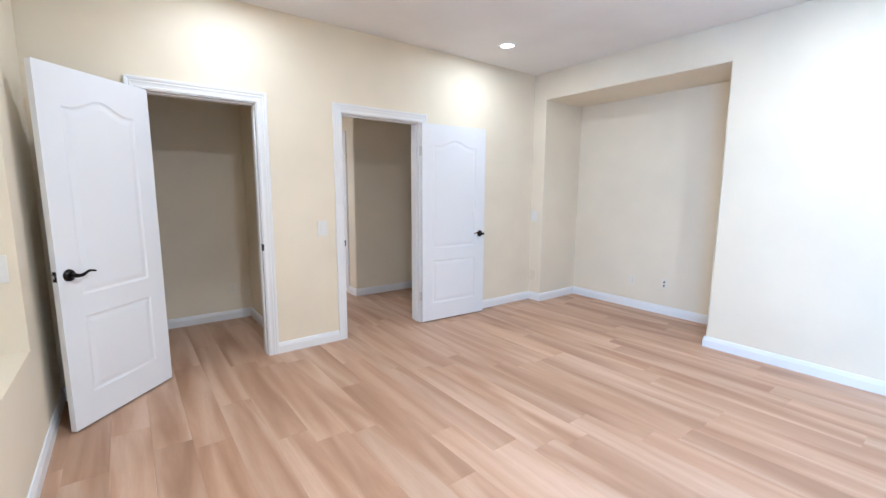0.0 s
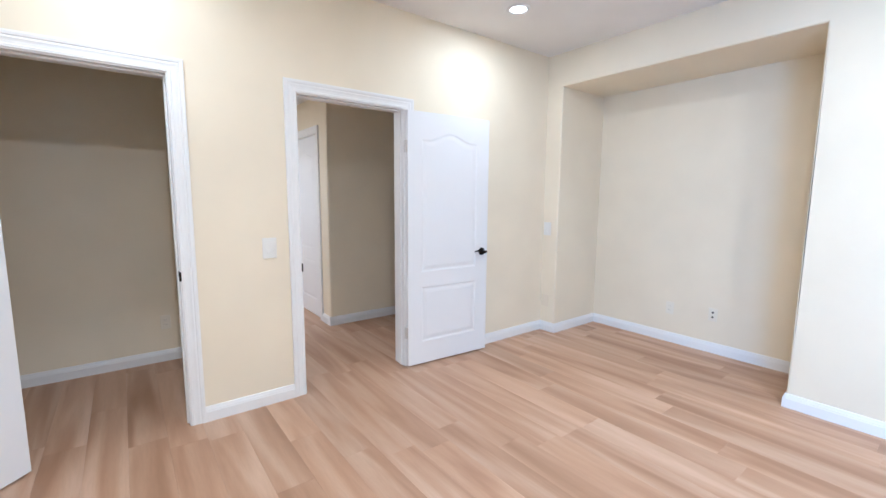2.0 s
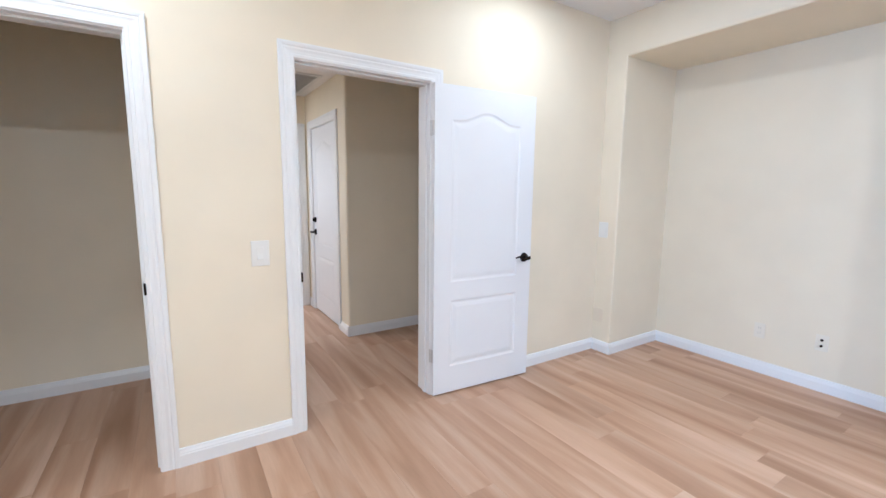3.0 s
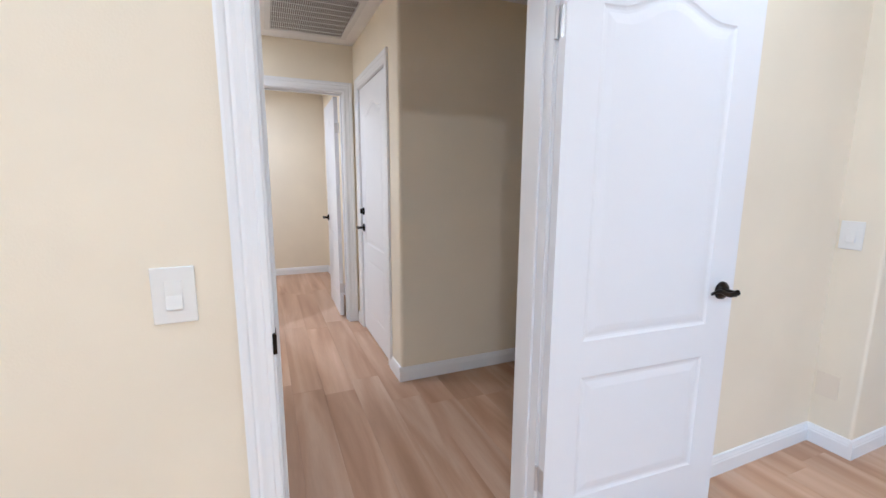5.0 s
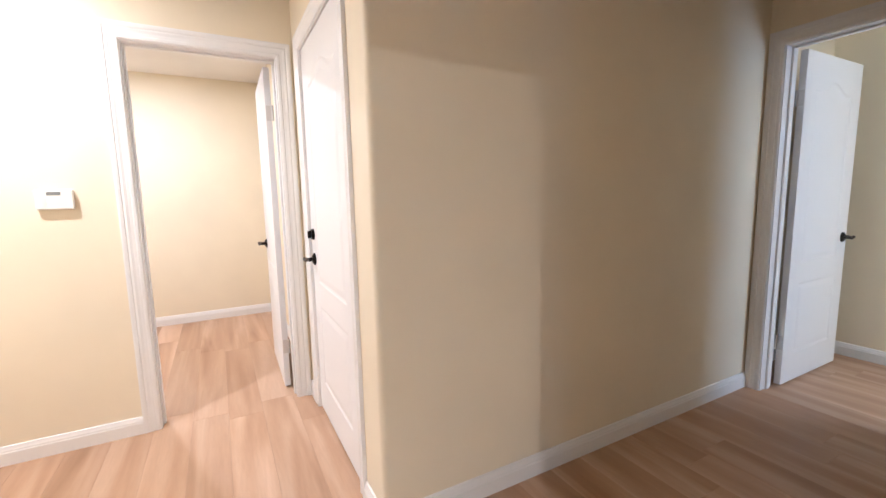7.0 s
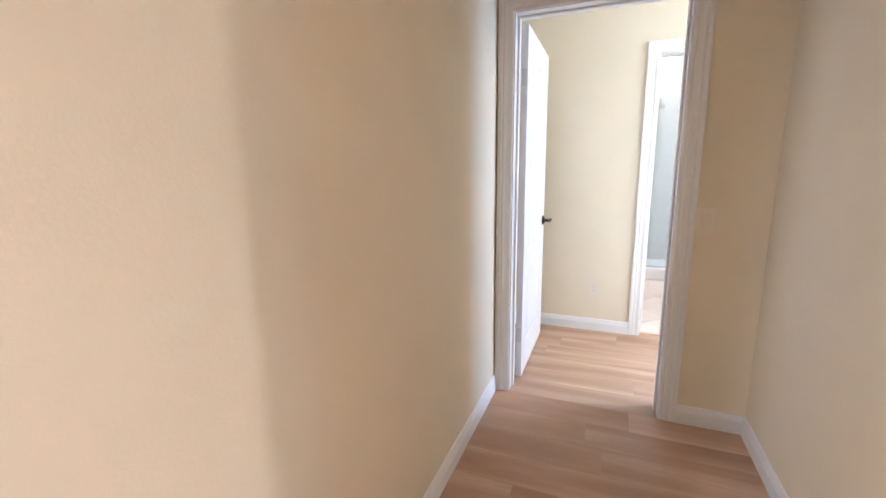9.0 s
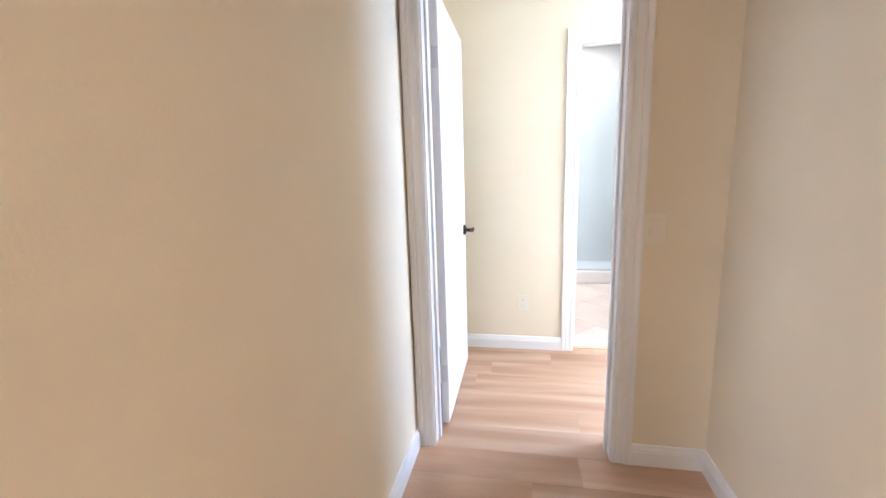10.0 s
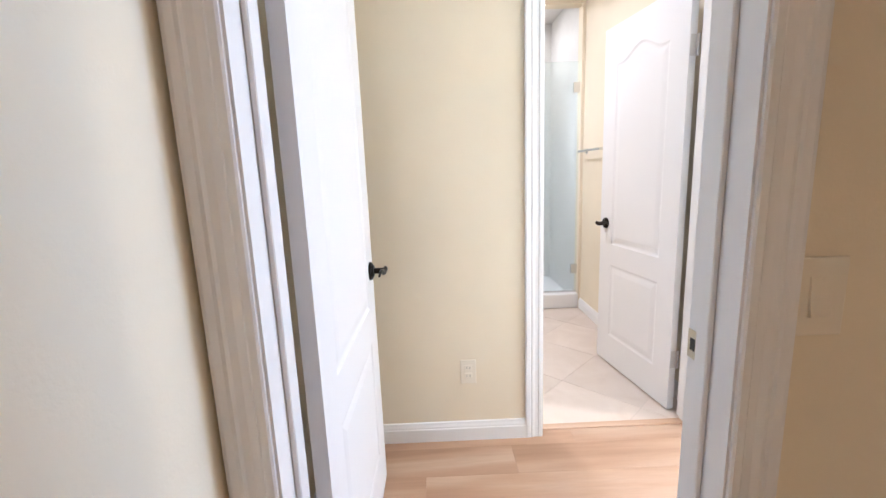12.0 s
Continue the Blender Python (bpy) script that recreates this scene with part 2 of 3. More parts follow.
def door_frame(name, axis, near, far, u0, u1, top, sides=(1, 1), leaf_near=False, far_reveal=0.005, label="white-painted moulded door casing and jamb"):
    """Jamb, stops and mitred casing round an opening u0..u1 in a wall from near to far; u0, u1 are clear sizes."""
    root = thing(name, Matrix(), label, "door frame", "structure")

    def place(p, u, z):
        return (p, u, z) if axis == "x" else (u, p, z)

    t = 0.018
    for nm, a, b, c, d in (("jamb", u0 - t, u0, 0.0, top + t), ("jamb", u1, u1 + t, 0.0, top + t), ("head_jamb", u0, u1, top, top + t)):
        lo, hi = place(near - 0.001, a, c), place(far + 0.001, b, d)
        part(nm, box(lo[0], hi[0], lo[1], hi[1], c, d), TRIM, root)
    mid = near + 0.055 if leaf_near else far - 0.054
    for a, b, c, d in ((u0, u0 + 0.011, 0.0, top), (u1 - 0.011, u1, 0.0, top), (u0 + 0.011, u1 - 0.011, top - 0.011, top)):
        lo, hi = place(mid - 0.017, a, c), place(mid + 0.017, b, d)
        part("door_stop", box(lo[0], hi[0], lo[1], hi[1], c, d, bevel=0.002, segments=1), TRIM, root)
    for face, out, on, rev in ((near, -1, sides[0], 0.005), (far, 1, sides[1], far_reveal)):
        if not on:
            continue
        corners = [(u0 - rev, 0.0), (u0 - rev, top + rev), (u1 + rev, top + rev), (u1 + rev, 0.0)]
        grow = [(-1, 0), (-1, 1), (1, 1), (1, 0)]
        for leg, nm in ((0, "casing_side"), (1, "casing_head"), (2, "casing_side")):
            bm = bmesh.new()
            rows = []
            for c in (leg, leg + 1):
                rows.append([bm.verts.new(place(face + out * v, corners[c][0] + grow[c][0] * w, corners[c][1] + grow[c][1] * w)) for w, v in CASING])
            for k in range(len(CASING) - 1):
                bm.faces.new((rows[0][k], rows[0][k + 1], rows[1][k + 1], rows[1][k]))
            bm.faces.new((rows[0][-1], rows[0][0], rows[1][0], rows[1][-1]))
            bm.faces.new(rows[0])
            bm.faces.new(rows[1][::-1])
            part(nm, bm, TRIM, root)
    return root


# ---- doors ----
THICK = 0.035


def panel_outline(w, z0, z1, arch, d, n=14):
    """The lower and upper edge of a door panel, drawn in by d; arch lifts the middle of its top."""
    a, b = 0.125 + d, w - 0.125 - d
    low, high = [], []
    for i in range(n + 1):
        s = i / n
        x = a + (b - a) * s
        rise = arch * (0.5 - 0.5 * math.cos(2 * math.pi * min(1, max(0, (s - 0.10) / 0.80))))
        low.append((x, z0 + d))
        high.append((x, z1 + rise - d))
    return low, high


def leaf_mesh(w, h):
    bm = bmesh.new()
    n = 14
    panels = [(0.185, 0.640, 0.0), (0.768, 1.808, 0.062)]
    steps = [(0.0, 0.0), (0.005, 0.0024), (0.012, 0.0042), (0.020, 0.0043), (0.032, 0.0024), (0.048, 0.0006)]
    for s in (1, -1):
        face = s * THICK / 2
        cols = [0.0] + [p[0] for p in panel_outline(w, 0, 1, 0, 0)[0]] + [w]

        def v(x, z, d=0.0):
            return bm.verts.new((x, face - s * d, z))

        low1, high1 = panel_outline(w, *panels[0], 0)
        low2, high2 = panel_outline(w, *panels[1], 0)
        xs = [p[0] for p in low1]
        for i in range(n):
            for za, zb in (((0, 0), (low1[i][1], low1[i + 1][1])), ((high1[i][1], high1[i + 1][1]), (low2[i][1], low2[i + 1][1])),
                           ((high2[i][1], high2[i + 1][1]), (h, h))):
                bm.faces.new((v(xs[i], za[0]), v(xs[i + 1], za[1]), v(xs[i + 1], zb[1]), v(xs[i], zb[0])))
        for xa, xb in ((0, xs[0]), (xs[-1], w)):
            zs = [0, low1[0][1], high1[0][1], low2[0][1], high2[0][1], h]
            for za, zb in zip(zs, zs[1:]):
                bm.faces.new((v(xa, za), v(xb, za), v(xb, zb), v(xa, zb)))
        for pz in panels:
            rings = []
            for d, depth in steps:
                lo, hi = panel_outline(w, *pz, d)
                rings.append([v(x, z, depth) for x, z in lo + hi[::-1]])
            for a, b in zip(rings, rings[1:]):
                for k in range(len(a)):
                    q = (k + 1) % len(a)
                    bm.faces.new((a[k], a[q], b[q], b[k]))
            last = rings[-1]
            for i in range(n):
                bm.faces.new((last[i], last[i + 1], last[-2 - i], last[-1 - i]))
    c = THICK / 2
    for a, b in (((0, 0), (w, 0)), ((w, 0), (w, h)), ((w, h), (0, h)), ((0, h), (0, 0))):
        bm.faces.new([bm.verts.new(p) for p in ((a[0], -c, a[1]), (b[0], -c, b[1]), (b[0], c, b[1]), (a[0], c, a[1]))])
    bmesh.ops.remove_doubles(bm, verts=bm.verts, dist=0.0002)
    return bm


def lever(parent, x, z, side, y):
    """A curled lever on a round rose; it points back towards the hinges."""
    bm = bmesh.new()
    add_disc(bm, Matrix.Translation((x, y + side * 0.004, z)) @ pose(0, 0, 0, -90 * side), 0.034, 0.032, 0.008, 28)
    add_disc(bm, Matrix.Translation((x, y + side * 0.012, z)) @ pose(0, 0, 0, -90 * side), 0.030, 0.020, 0.008, 28)
    rose = part("lever_handle", bm, BRONZE, parent, "dark bronze lever handle with a curled tip", True)
    neck = bmesh.new()
    add_disc(neck, Matrix.Translation((x, y + side * 0.036, z)) @ pose(0, 0, 0, -90 * side), 0.0105, 0.0115, 0.044, 18)
    part("neck", neck, BRONZE, rose, "", True)
    arm = bmesh.new()
    pts, rad = [], []
    for i in range(15):
        s = i / 14
        pts.append((x + 0.012 - 0.125 * s, y + side * (0.056 - 0.006 * s), z + 0.004 - 0.011 * math.sin(2.2 * math.pi * s) * (0.3 + s) + (0.011 * max(0, s - 0.78) / 0.22)))
        rad.append(0.0115 - 0.0065 * s)
    tube(arm, pts, rad, 10, 0.75)
    part("arm", arm, BRONZE, rose, "", True)
    return rose


def door(name, w, m, side, label, h=2.018, levers=(1, -1), bolt=0, gap=0.012, hinge_y=0, hinges=(0.27, 1.75)):
    """A two-panel moulded leaf hung at its local origin; side says to which side of the hinge line it lies."""
    root = thing(name, m, label, "door", "structure")
    leaf = part("leaf", leaf_mesh(w, h), DOOR, root)
    yc = side * THICK / 2
    leaf.location = (0, yc, gap)
    for s in levers:
        lever(leaf, w - 0.062, 0.893, s, s * THICK / 2)
    latch = bmesh.new()
    add_box(latch, w - 0.0005, w + 0.0015, -0.0125, 0.0125, 0.865, 0.922, 0.0004, 1)
    plate = part("latch_plate", latch, BRONZE, leaf)
    part("latch_bolt", box(w, w + 0.010, -0.006, 0.006, 0.884, 0.903, bevel=0.002), CHROME, plate)
    for z in hinges:
        bm = bmesh.new()
        add_disc(bm, Matrix.Translation((-0.006, hinge_y * (THICK / 2 + 0.004), z)), 0.0065, 0.0065, 0.092, 14)
        add_box(bm, -0.0012, 0.0002, -THICK / 2 + 0.003, THICK / 2 - 0.003, z - 0.045, z + 0.045)
        part("hinge", bm, NICKEL, leaf)
    if bolt:
        bm = bmesh.new()
        add_disc(bm, Matrix.Translation((w - 0.062, bolt * (THICK / 2 + 0.007), 1.032)) @ pose(0, 0, 0, -90 * bolt), 0.031, 0.027, 0.014, 26)
        db = part("deadbolt", bm, BRONZE, leaf, "dark bronze deadbolt thumb turn", True)
        part("thumb_turn", box(w - 0.068, w - 0.056, min(bolt * 0.031, bolt * 0.05), max(bolt * 0.031, bolt * 0.05), 1.012, 1.052, bevel=0.003), BRONZE, db)
    return root


def strike_plate(m, metal=BRONZE, tone="dark bronze", lip=0):
    """A strike plate that lies on a jamb: local x stands out of the jamb, y runs through the wall."""
    root = thing("strike_plate", m, tone + " strike plate screwed to the white jamb", "strike plate")
    part("plate", box(0, 0.0018, -0.015, 0.015, -0.029, 0.029, bevel=0.0006, segments=1), metal, root)
    if lip:
        part("lip", box(-0.008, 0.002, min(lip * 0.016, lip * 0.029), max(lip * 0.016, lip * 0.029), -0.027, 0.027, bevel=0.0015), metal, root)
    part("latch_hole", box(0.0012, 0.0024, -0.007, 0.007, -0.012, 0.012), SLOT, root, "dark latch hole")
    return root


# ---- small wall fittings; local y stands out of the wall ----
def wall_switch(m, label="white rocker light switch on the cream wall", plastic=PLASTIC):
    root = thing("light_switch", m, label, "light switch")
    part("cover_plate", box(-0.044, 0.044, 0, 0.006, -0.066, 0.066, bevel=0.0025), plastic, root)
    part("bezel", box(-0.0178, 0.0178, 0.0055, 0.0070, -0.0345, 0.0345, bevel=0.0006, segments=1), plastic, root)
    rocker = bmesh.new()
    outline = [(0.0060, -0.033), (0.0125, -0.0325), (0.0128, -0.030), (0.0082, 0.0), (0.0074, 0.031), (0.0060, 0.033)]
    ends = [[rocker.verts.new((x, y, z)) for y, z in outline] for x in (-0.0162, 0.0162)]
    for k in range(len(outline)):
        q = (k + 1) % len(outline)
        rocker.faces.new((ends[0][k], ends[0][q], ends[1][q], ends[1][k]))
    rocker.faces.new(ends[0])
    rocker.faces.new(ends[1][::-1])
    part("rocker", rocker, plastic, root)
    return root


def outlet(m, label="white duplex power outlet low on the cream wall", slot=None):
    root = thing("power_outlet", m, label, "power outlet")
    part("cover_plate", box(-0.036, 0.036, 0, 0.005, -0.058, 0.058, bevel=0.002), IVORY, root)
    for z in (-0.020, 0.020):
        face = part("socket", box(-0.017, 0.017, 0.0045, 0.0075, z - 0.014, z + 0.014, bevel=0.0015), IVORY, root)
        for x in (-0.007, 0.007):
            part("slot", box(x - 0.0015, x + 0.0015, 0.0068, 0.008, z - 0.004, z + 0.006), SOCKET, face)
    return root


def low_voltage(m):
    root = thing("cable_outlet", m, "white cable outlet plate with two dark jacks", "cable outlet")
    part("cover_plate", box(-0.036, 0.036, 0, 0.005, -0.058, 0.058, bevel=0.002), IVORY, root)
    for z in (-0.021, 0.021):
        bm = bmesh.new()
        add_disc(bm, Matrix.Translation((0, 0.008, z)) @ pose(0, 0, 0, -90), 0.009, 0.008, 0.010, 14)
        jack = part("jack", bm, BRONZE, root)
        part("jack_surround", box(-0.017, 0.017, 0.0045, 0.006, z - 0.013, z + 0.013, bevel=0.001), IVORY, jack)
    return root


def downlight(x, y, z):
    root = thing("recessed_light", pose(x, y, z), "round white recessed ceiling light of a seen and added set, switched on", "ceiling light", "", "recessed lights")
    bm = bmesh.new()
    seg = 40
    prof = [(0.058, -0.004), (0.066, -0.010), (0.082, -0.008), (0.088, -0.002), (0.088, 0.0)]
    rings = [[bm.verts.new((r * math.cos(2 * math.pi * k / seg), r * math.sin(2 * math.pi * k / seg), q)) for k in range(seg)] for r, q in prof]
    for a, c in zip(rings, rings[1:]):
        for k in range(seg):
            bm.faces.new((a[k], a[(k + 1) % seg], c[(k + 1) % seg], c[k]))
    part("trim_ring", bm, TRIM, root, "", True)
    bm = bmesh.new()
    add_disc(bm, Matrix.Translation((0, 0, -0.002)), 0.060, 0.060, 0.004, 40)
    part("lens", bm, LENS, root, "glowing warm white lens")
    return root


# ---- the walls ----
H, HH = 2.746, 2.42      # bedroom ceiling, hall ceiling
TOP = 2.035              # clear height of the door openings
T = 0.145                # thickness of the bedroom's door wall
J = 0.018
CL0, CL1 = -1.430, -0.706     # closet door
HD0, HD1 = 0.0, 0.812         # hall door
R20, R21 = -0.058, 0.656      # far room door
EN0, EN1 = 1.672, 2.492       # bolted door
B30, B31 = 0.522, 1.296       # corridor end door
BA0, BA1 = -0.165, 0.545      # bathroom door


def hole(a, b, top=TOP):
    return (a - J, b + J, 0.0, top + J)


wall("wall_bedroom_doors", "y", 0.0, T, -2.14, 3.30, 0, H + 0.15, [hole(CL0, CL1), hole(HD0, HD1)])
wall("wall_bedroom_alcove", "x", 2.500, 3.200, -5.40, 0.0, 0, H + 0.15, [(-2.085, -0.178, 0, 2.437)], bevel_near=0.014,
     label="cream drywall wall with a tall rounded-edge alcove")
wall("wall_alcove_back", "x", 3.200, 3.300, -5.40, 0.0, 0, H + 0.15)
NICHE = (-2.60, -0.77, 0.594, 2.20)
SWIN = (-5.05, -3.78, 0.70, 2.15)
wall("wall_bedroom_window", "x", -1.995, -2.155, -5.40, T, 0, H + 0.15, [NICHE, SWIN], bevel_near=0.012,
     label="cream drywall wall with a window and a deep ledge niche")
wall("wall_niche_back", "x", -2.155, -2.255, -2.75, -0.62, 0.45, 2.35, label="cream drywall back of the ledge niche")
wall("wall_bedroom_back", "y", -5.15, -5.30, -2.14, 2.50, 0, H + 0.15)
wall("wall_closet_side", "x", -0.545, -0.405, T, 1.405, 0, H, round_edges=[(-0.405, 1.405)])
wall("wall_closet_back", "y", 1.285, 1.405, -2.14, -0.545, 0, H)
wall("wall_closet_end", "x", -2.14, -1.98, T, 1.285, 0, H)
wall("wall_hall_far", "y", 2.695, 2.815, -2.2, 0.875, 0, H, [hole(R20, R21)])
wall("wall_hall_end", "x", -2.2, -2.08, 1.405, 2.695, 0, H)
R = 0.022
wall("wall_bolted_door", "x", 0.755, 0.875, 1.385 + R, 2.695, 0, H, [hole(EN0, EN1)])
wall("wall_corridor", "y", 1.385, 1.505, 0.755 + R, 3.178, 0, H)
wall("wall_corridor_end", "x", 3.178, 3.305, T, 1.505, 0, H + 0.15, [hole(B30, B31)])
VWIN = (-2.28, -0.82, 0.50, 2.15)
wall("wall_vestibule_bath", "x", 4.335, 4.450, -3.10, 1.62, 0, H + 0.15, [hole(BA0, BA1), VWIN], label="cream drywall wall with a doorway and a window")
wall("wall_vestibule_end", "y", 1.505, 1.62, 3.178, 4.335, 0, H + 0.15)
wall("wall_vestibule_back", "y", -2.98, -3.10, 3.30, 4.335, 0, H + 0.15)
wall("wall_room_back", "y", 4.965, 5.08, -1.6, 0.91, 0, H)
wall("wall_room_side", "x", -1.6, -1.48, 2.815, 4.965, 0, H)
wall("wall_room_door_side", "x", 0.79, 0.91, 2.815, 4.965, 0, H)
wall("wall_bolted_room_back", "x", 1.50, 1.62, 1.505, 2.815, 0, H)
wall("wall_bolted_room_side", "y", 2.695, 2.815, 0.875, 1.50, 0, H)
wall("wall_bath_side", "y", -0.255, -0.375, 4.450, 7.25, 0, H + 0.15)
wall("wall_bath_far_side", "y", 2.20, 2.32, 4.450, 7.25, 0, H + 0.15)
wall("wall_bath_entry", "x", 4.335, 4.450, 1.62, 2.32, 0, H + 0.15)
wall("wall_shower_front", "x", 6.155, 6.26, -0.255, 2.20, 0, H + 0.15, [(-0.232, 0.62, 0.0, 2.54)], label="cream wall round the shower opening")
wall("wall_shower_back", "x", 7.12, 7.25, -0.255, 2.20, 0, H + 0.15, mat=SHOWER, label="pale shower surround wall")
wall("wall_shower_side", "y", 0.74, 0.86, 6.26, 7.12, 0, H + 0.15, mat=SHOWER, label="pale shower surround wall")
wall("wall_shower_lining", "y", -0.252, -0.240, 6.262, 7.118, 0, H, mat=SHOWER, label="pale shower surround lining")

bm = bmesh.new()
ends = []
for z in (0.0, H):
    ends.append([bm.verts.new((0.755 + R - R * math.cos(a), 1.385 + R - R * math.sin(a), z)) for a in [math.pi / 2 * i / 8 for i in range(9)]]
                + [bm.verts.new((0.755 + R, 1.385 + R, z))])
for k in range(len(ends[0])):
    q = (k + 1) % len(ends[0])
    bm.faces.new((ends[0][k], ends[0][q], ends[1][q], ends[1][k]))
bm.faces.new(ends[0])
bm.faces.new(ends[1])
tagged(mesh_object("wall_corner_bead", bm, WALL, smooth=True), "rounded cream drywall corner", "wall", "", "structure")


def ceiling(name, x0, x1, y0, y1, z, label="white-painted drywall ceiling"):
    return tagged(mesh_object(name, box(x0, x1, y0, y1, z, z + 0.12), CEIL), label, "ceiling", "", "structure")


ceiling("ceiling_bedroom", -1.995, 2.500, -5.15, 0.0, H)
ceiling("ceiling_closet", -1.98, -0.545, T, 1.285, 2.44)
ceiling("ceiling_hall", -0.405, 0.755, T, 1.405, HH)
ceiling("ceiling_hall_cross", -2.08, 0.755, 1.405, 2.695, HH)
ceiling("ceiling_corridor", 0.755, 3.178, T, 1.385, HH)
ceiling("ceiling_room", -1.48, 0.79, 2.815, 4.965, 2.44)
ceiling("ceiling_bolted_room", 0.875, 1.50, 1.505, 2.695, 2.44)
ceiling("ceiling_vestibule", 3.305, 4.335, -2.98, 1.505, H)
ceiling("ceiling_bath", 4.45, 7.12, -0.255, 2.20, 2.70)

ground = bmesh.new()
bmesh.ops.create_grid(ground, x_segments=8, y_segments=8, size=400)
bmesh.ops.translate(ground, verts=ground.verts, vec=(0, 0, -0.45))
tagged(mesh_object("ground", ground, GROUND), "pale dry ground round the house", "ground", "", "structure")

# ---- frames, doors ----
door_frame("door_frame_1", "y", 0.0, T, CL0, CL1, TOP, leaf_near=True)
door_frame("door_frame_2", "y", 0.0, T, HD0, HD1, TOP, leaf_near=True)
door_frame("door_frame_3", "y", 2.695, 2.815, R20, R21, TOP)
door_frame("door_frame_4", "x", 0.755, 0.875, EN0, EN1, TOP, leaf_near=True)
door_frame("door_frame_5", "x", 3.178, 3.305, B30, B31, TOP, far_reveal=0.019)
door_frame("door_frame_6", "x", 4.335, 4.450, BA0, BA1, TOP)

door("door_1", 0.712, pose(-1.392, -0.032, 0, 0, 0, 225.8), -1, "white two-panel closet door standing wide open", hinge_y=0)
door("door_2", 0.800, pose(0.815, -0.052, 0, 0, 0, -3.5), 1, "white two-panel bedroom door folded back to the wall", hinge_y=1)
door("door_3", 0.700, pose(0.606, 2.866, 0, 0, 0, 89.0), -1, "white two-panel door standing open into a room", hinge_y=-1)
door("door_4", 0.812, pose(0.762, EN0 + 0.004, 0, 0, 0, 90), -1, "white two-panel door, closed, with a deadbolt", bolt=1, levers=(1,), hinge_y=1, hinges=(0.27, 1.04, 1.75))
door("door_5", 0.755, pose(3.344, 1.262, 0, 0, 0, 0), 1, "white two-panel door standing open at a right angle", hinge_y=1)
door("door_6", 0.690, pose(4.484, -0.132, 0, 0, 0, 8.3), -1, "white two-panel bathroom door standing open on tiles", hinge_y=-1)

strike_plate(pose(CL1 - 0.0012, 0.018, 0.913, 0, 0, 180), lip=1)
strike_plate(pose(HD0 + 0.0012, 0.018, 0.898, 0, 0, 0), lip=-1)
strike_plate(pose(3.288, B30 + 0.0012, 0.905, 0, 0, 90), CHROME, "bright chrome")

# ---- baseboards ----
C = 0.083   # casing width with its reveal
for x0, y0, x1, y1, nx, ny in [
        (-1.995, 0, CL0 - C, 0, 0, -1), (CL1 + C, 0, HD0 - C, 0, 0, -1), (HD1 + C, 0, 2.5, 0, 0, -1),
        (2.5, 0, 2.5, -0.178, -1, 0), (2.485, -0.178, 3.2, -0.178, 0, -1), (3.2, -0.178, 3.2, -2.085, -1, 0), (3.2, -2.085, 2.485, -2.085, 0, 1),
        (2.5, -2.085, 2.5, -5.15, -1, 0), (-1.995, 0, -1.995, -5.15, 1, 0), (-1.995, -5.15, 2.5, -5.15, 0, 1),
        (-1.98, 1.285, -0.545, 1.285, 0, -1), (-0.545, 1.285, -0.545, T, -1, 0), (-1.98, T, -1.98, 1.285, 1, 0),
        (-0.405, T, -0.405, 1.405, 1, 0), (-0.39, 1.405, -2.08, 1.405, 0, 1), (-2.08, 2.695, R20 - C, 2.695, 0, -1), (-2.08, 1.405, -2.08, 2.695, 1, 0),
        (R21 + C, 2.695, 0.755, 2.695, 0, -1), (0.755, 2.695, 0.755, EN1 + C, -1, 0), (0.755, EN0 - C, 0.755, 1.385, -1, 0),
        (0.740, 1.385, 3.178, 1.385, 0, -1), (3.178, B30 - C, 3.178, T, -1, 0), (HD1 + C, T, 3.178, T, 0, 1),
        (4.335, 1.505, 4.335, BA1 + C, -1, 0), (4.335, BA0 - C, 4.335, -2.98, -1, 0), (3.305, 1.505, 4.335, 1.505, 0, -1),
        (3.305, B30 - C, 3.305, 0.0, 1, 0),
        (-1.48, 4.965, 0.79, 4.965, 0, -1), (0.79, 2.84, 0.79, 4.965, -1, 0), (-1.48, 2.815, -1.48, 4.965, 1, 0),
        (4.45, -0.255, 6.155, -0.255, 0, 1), (6.155, 0.69, 6.155, 2.2, -1, 0)]:
    baseboard(x0, y0, x1, y1, nx, ny)

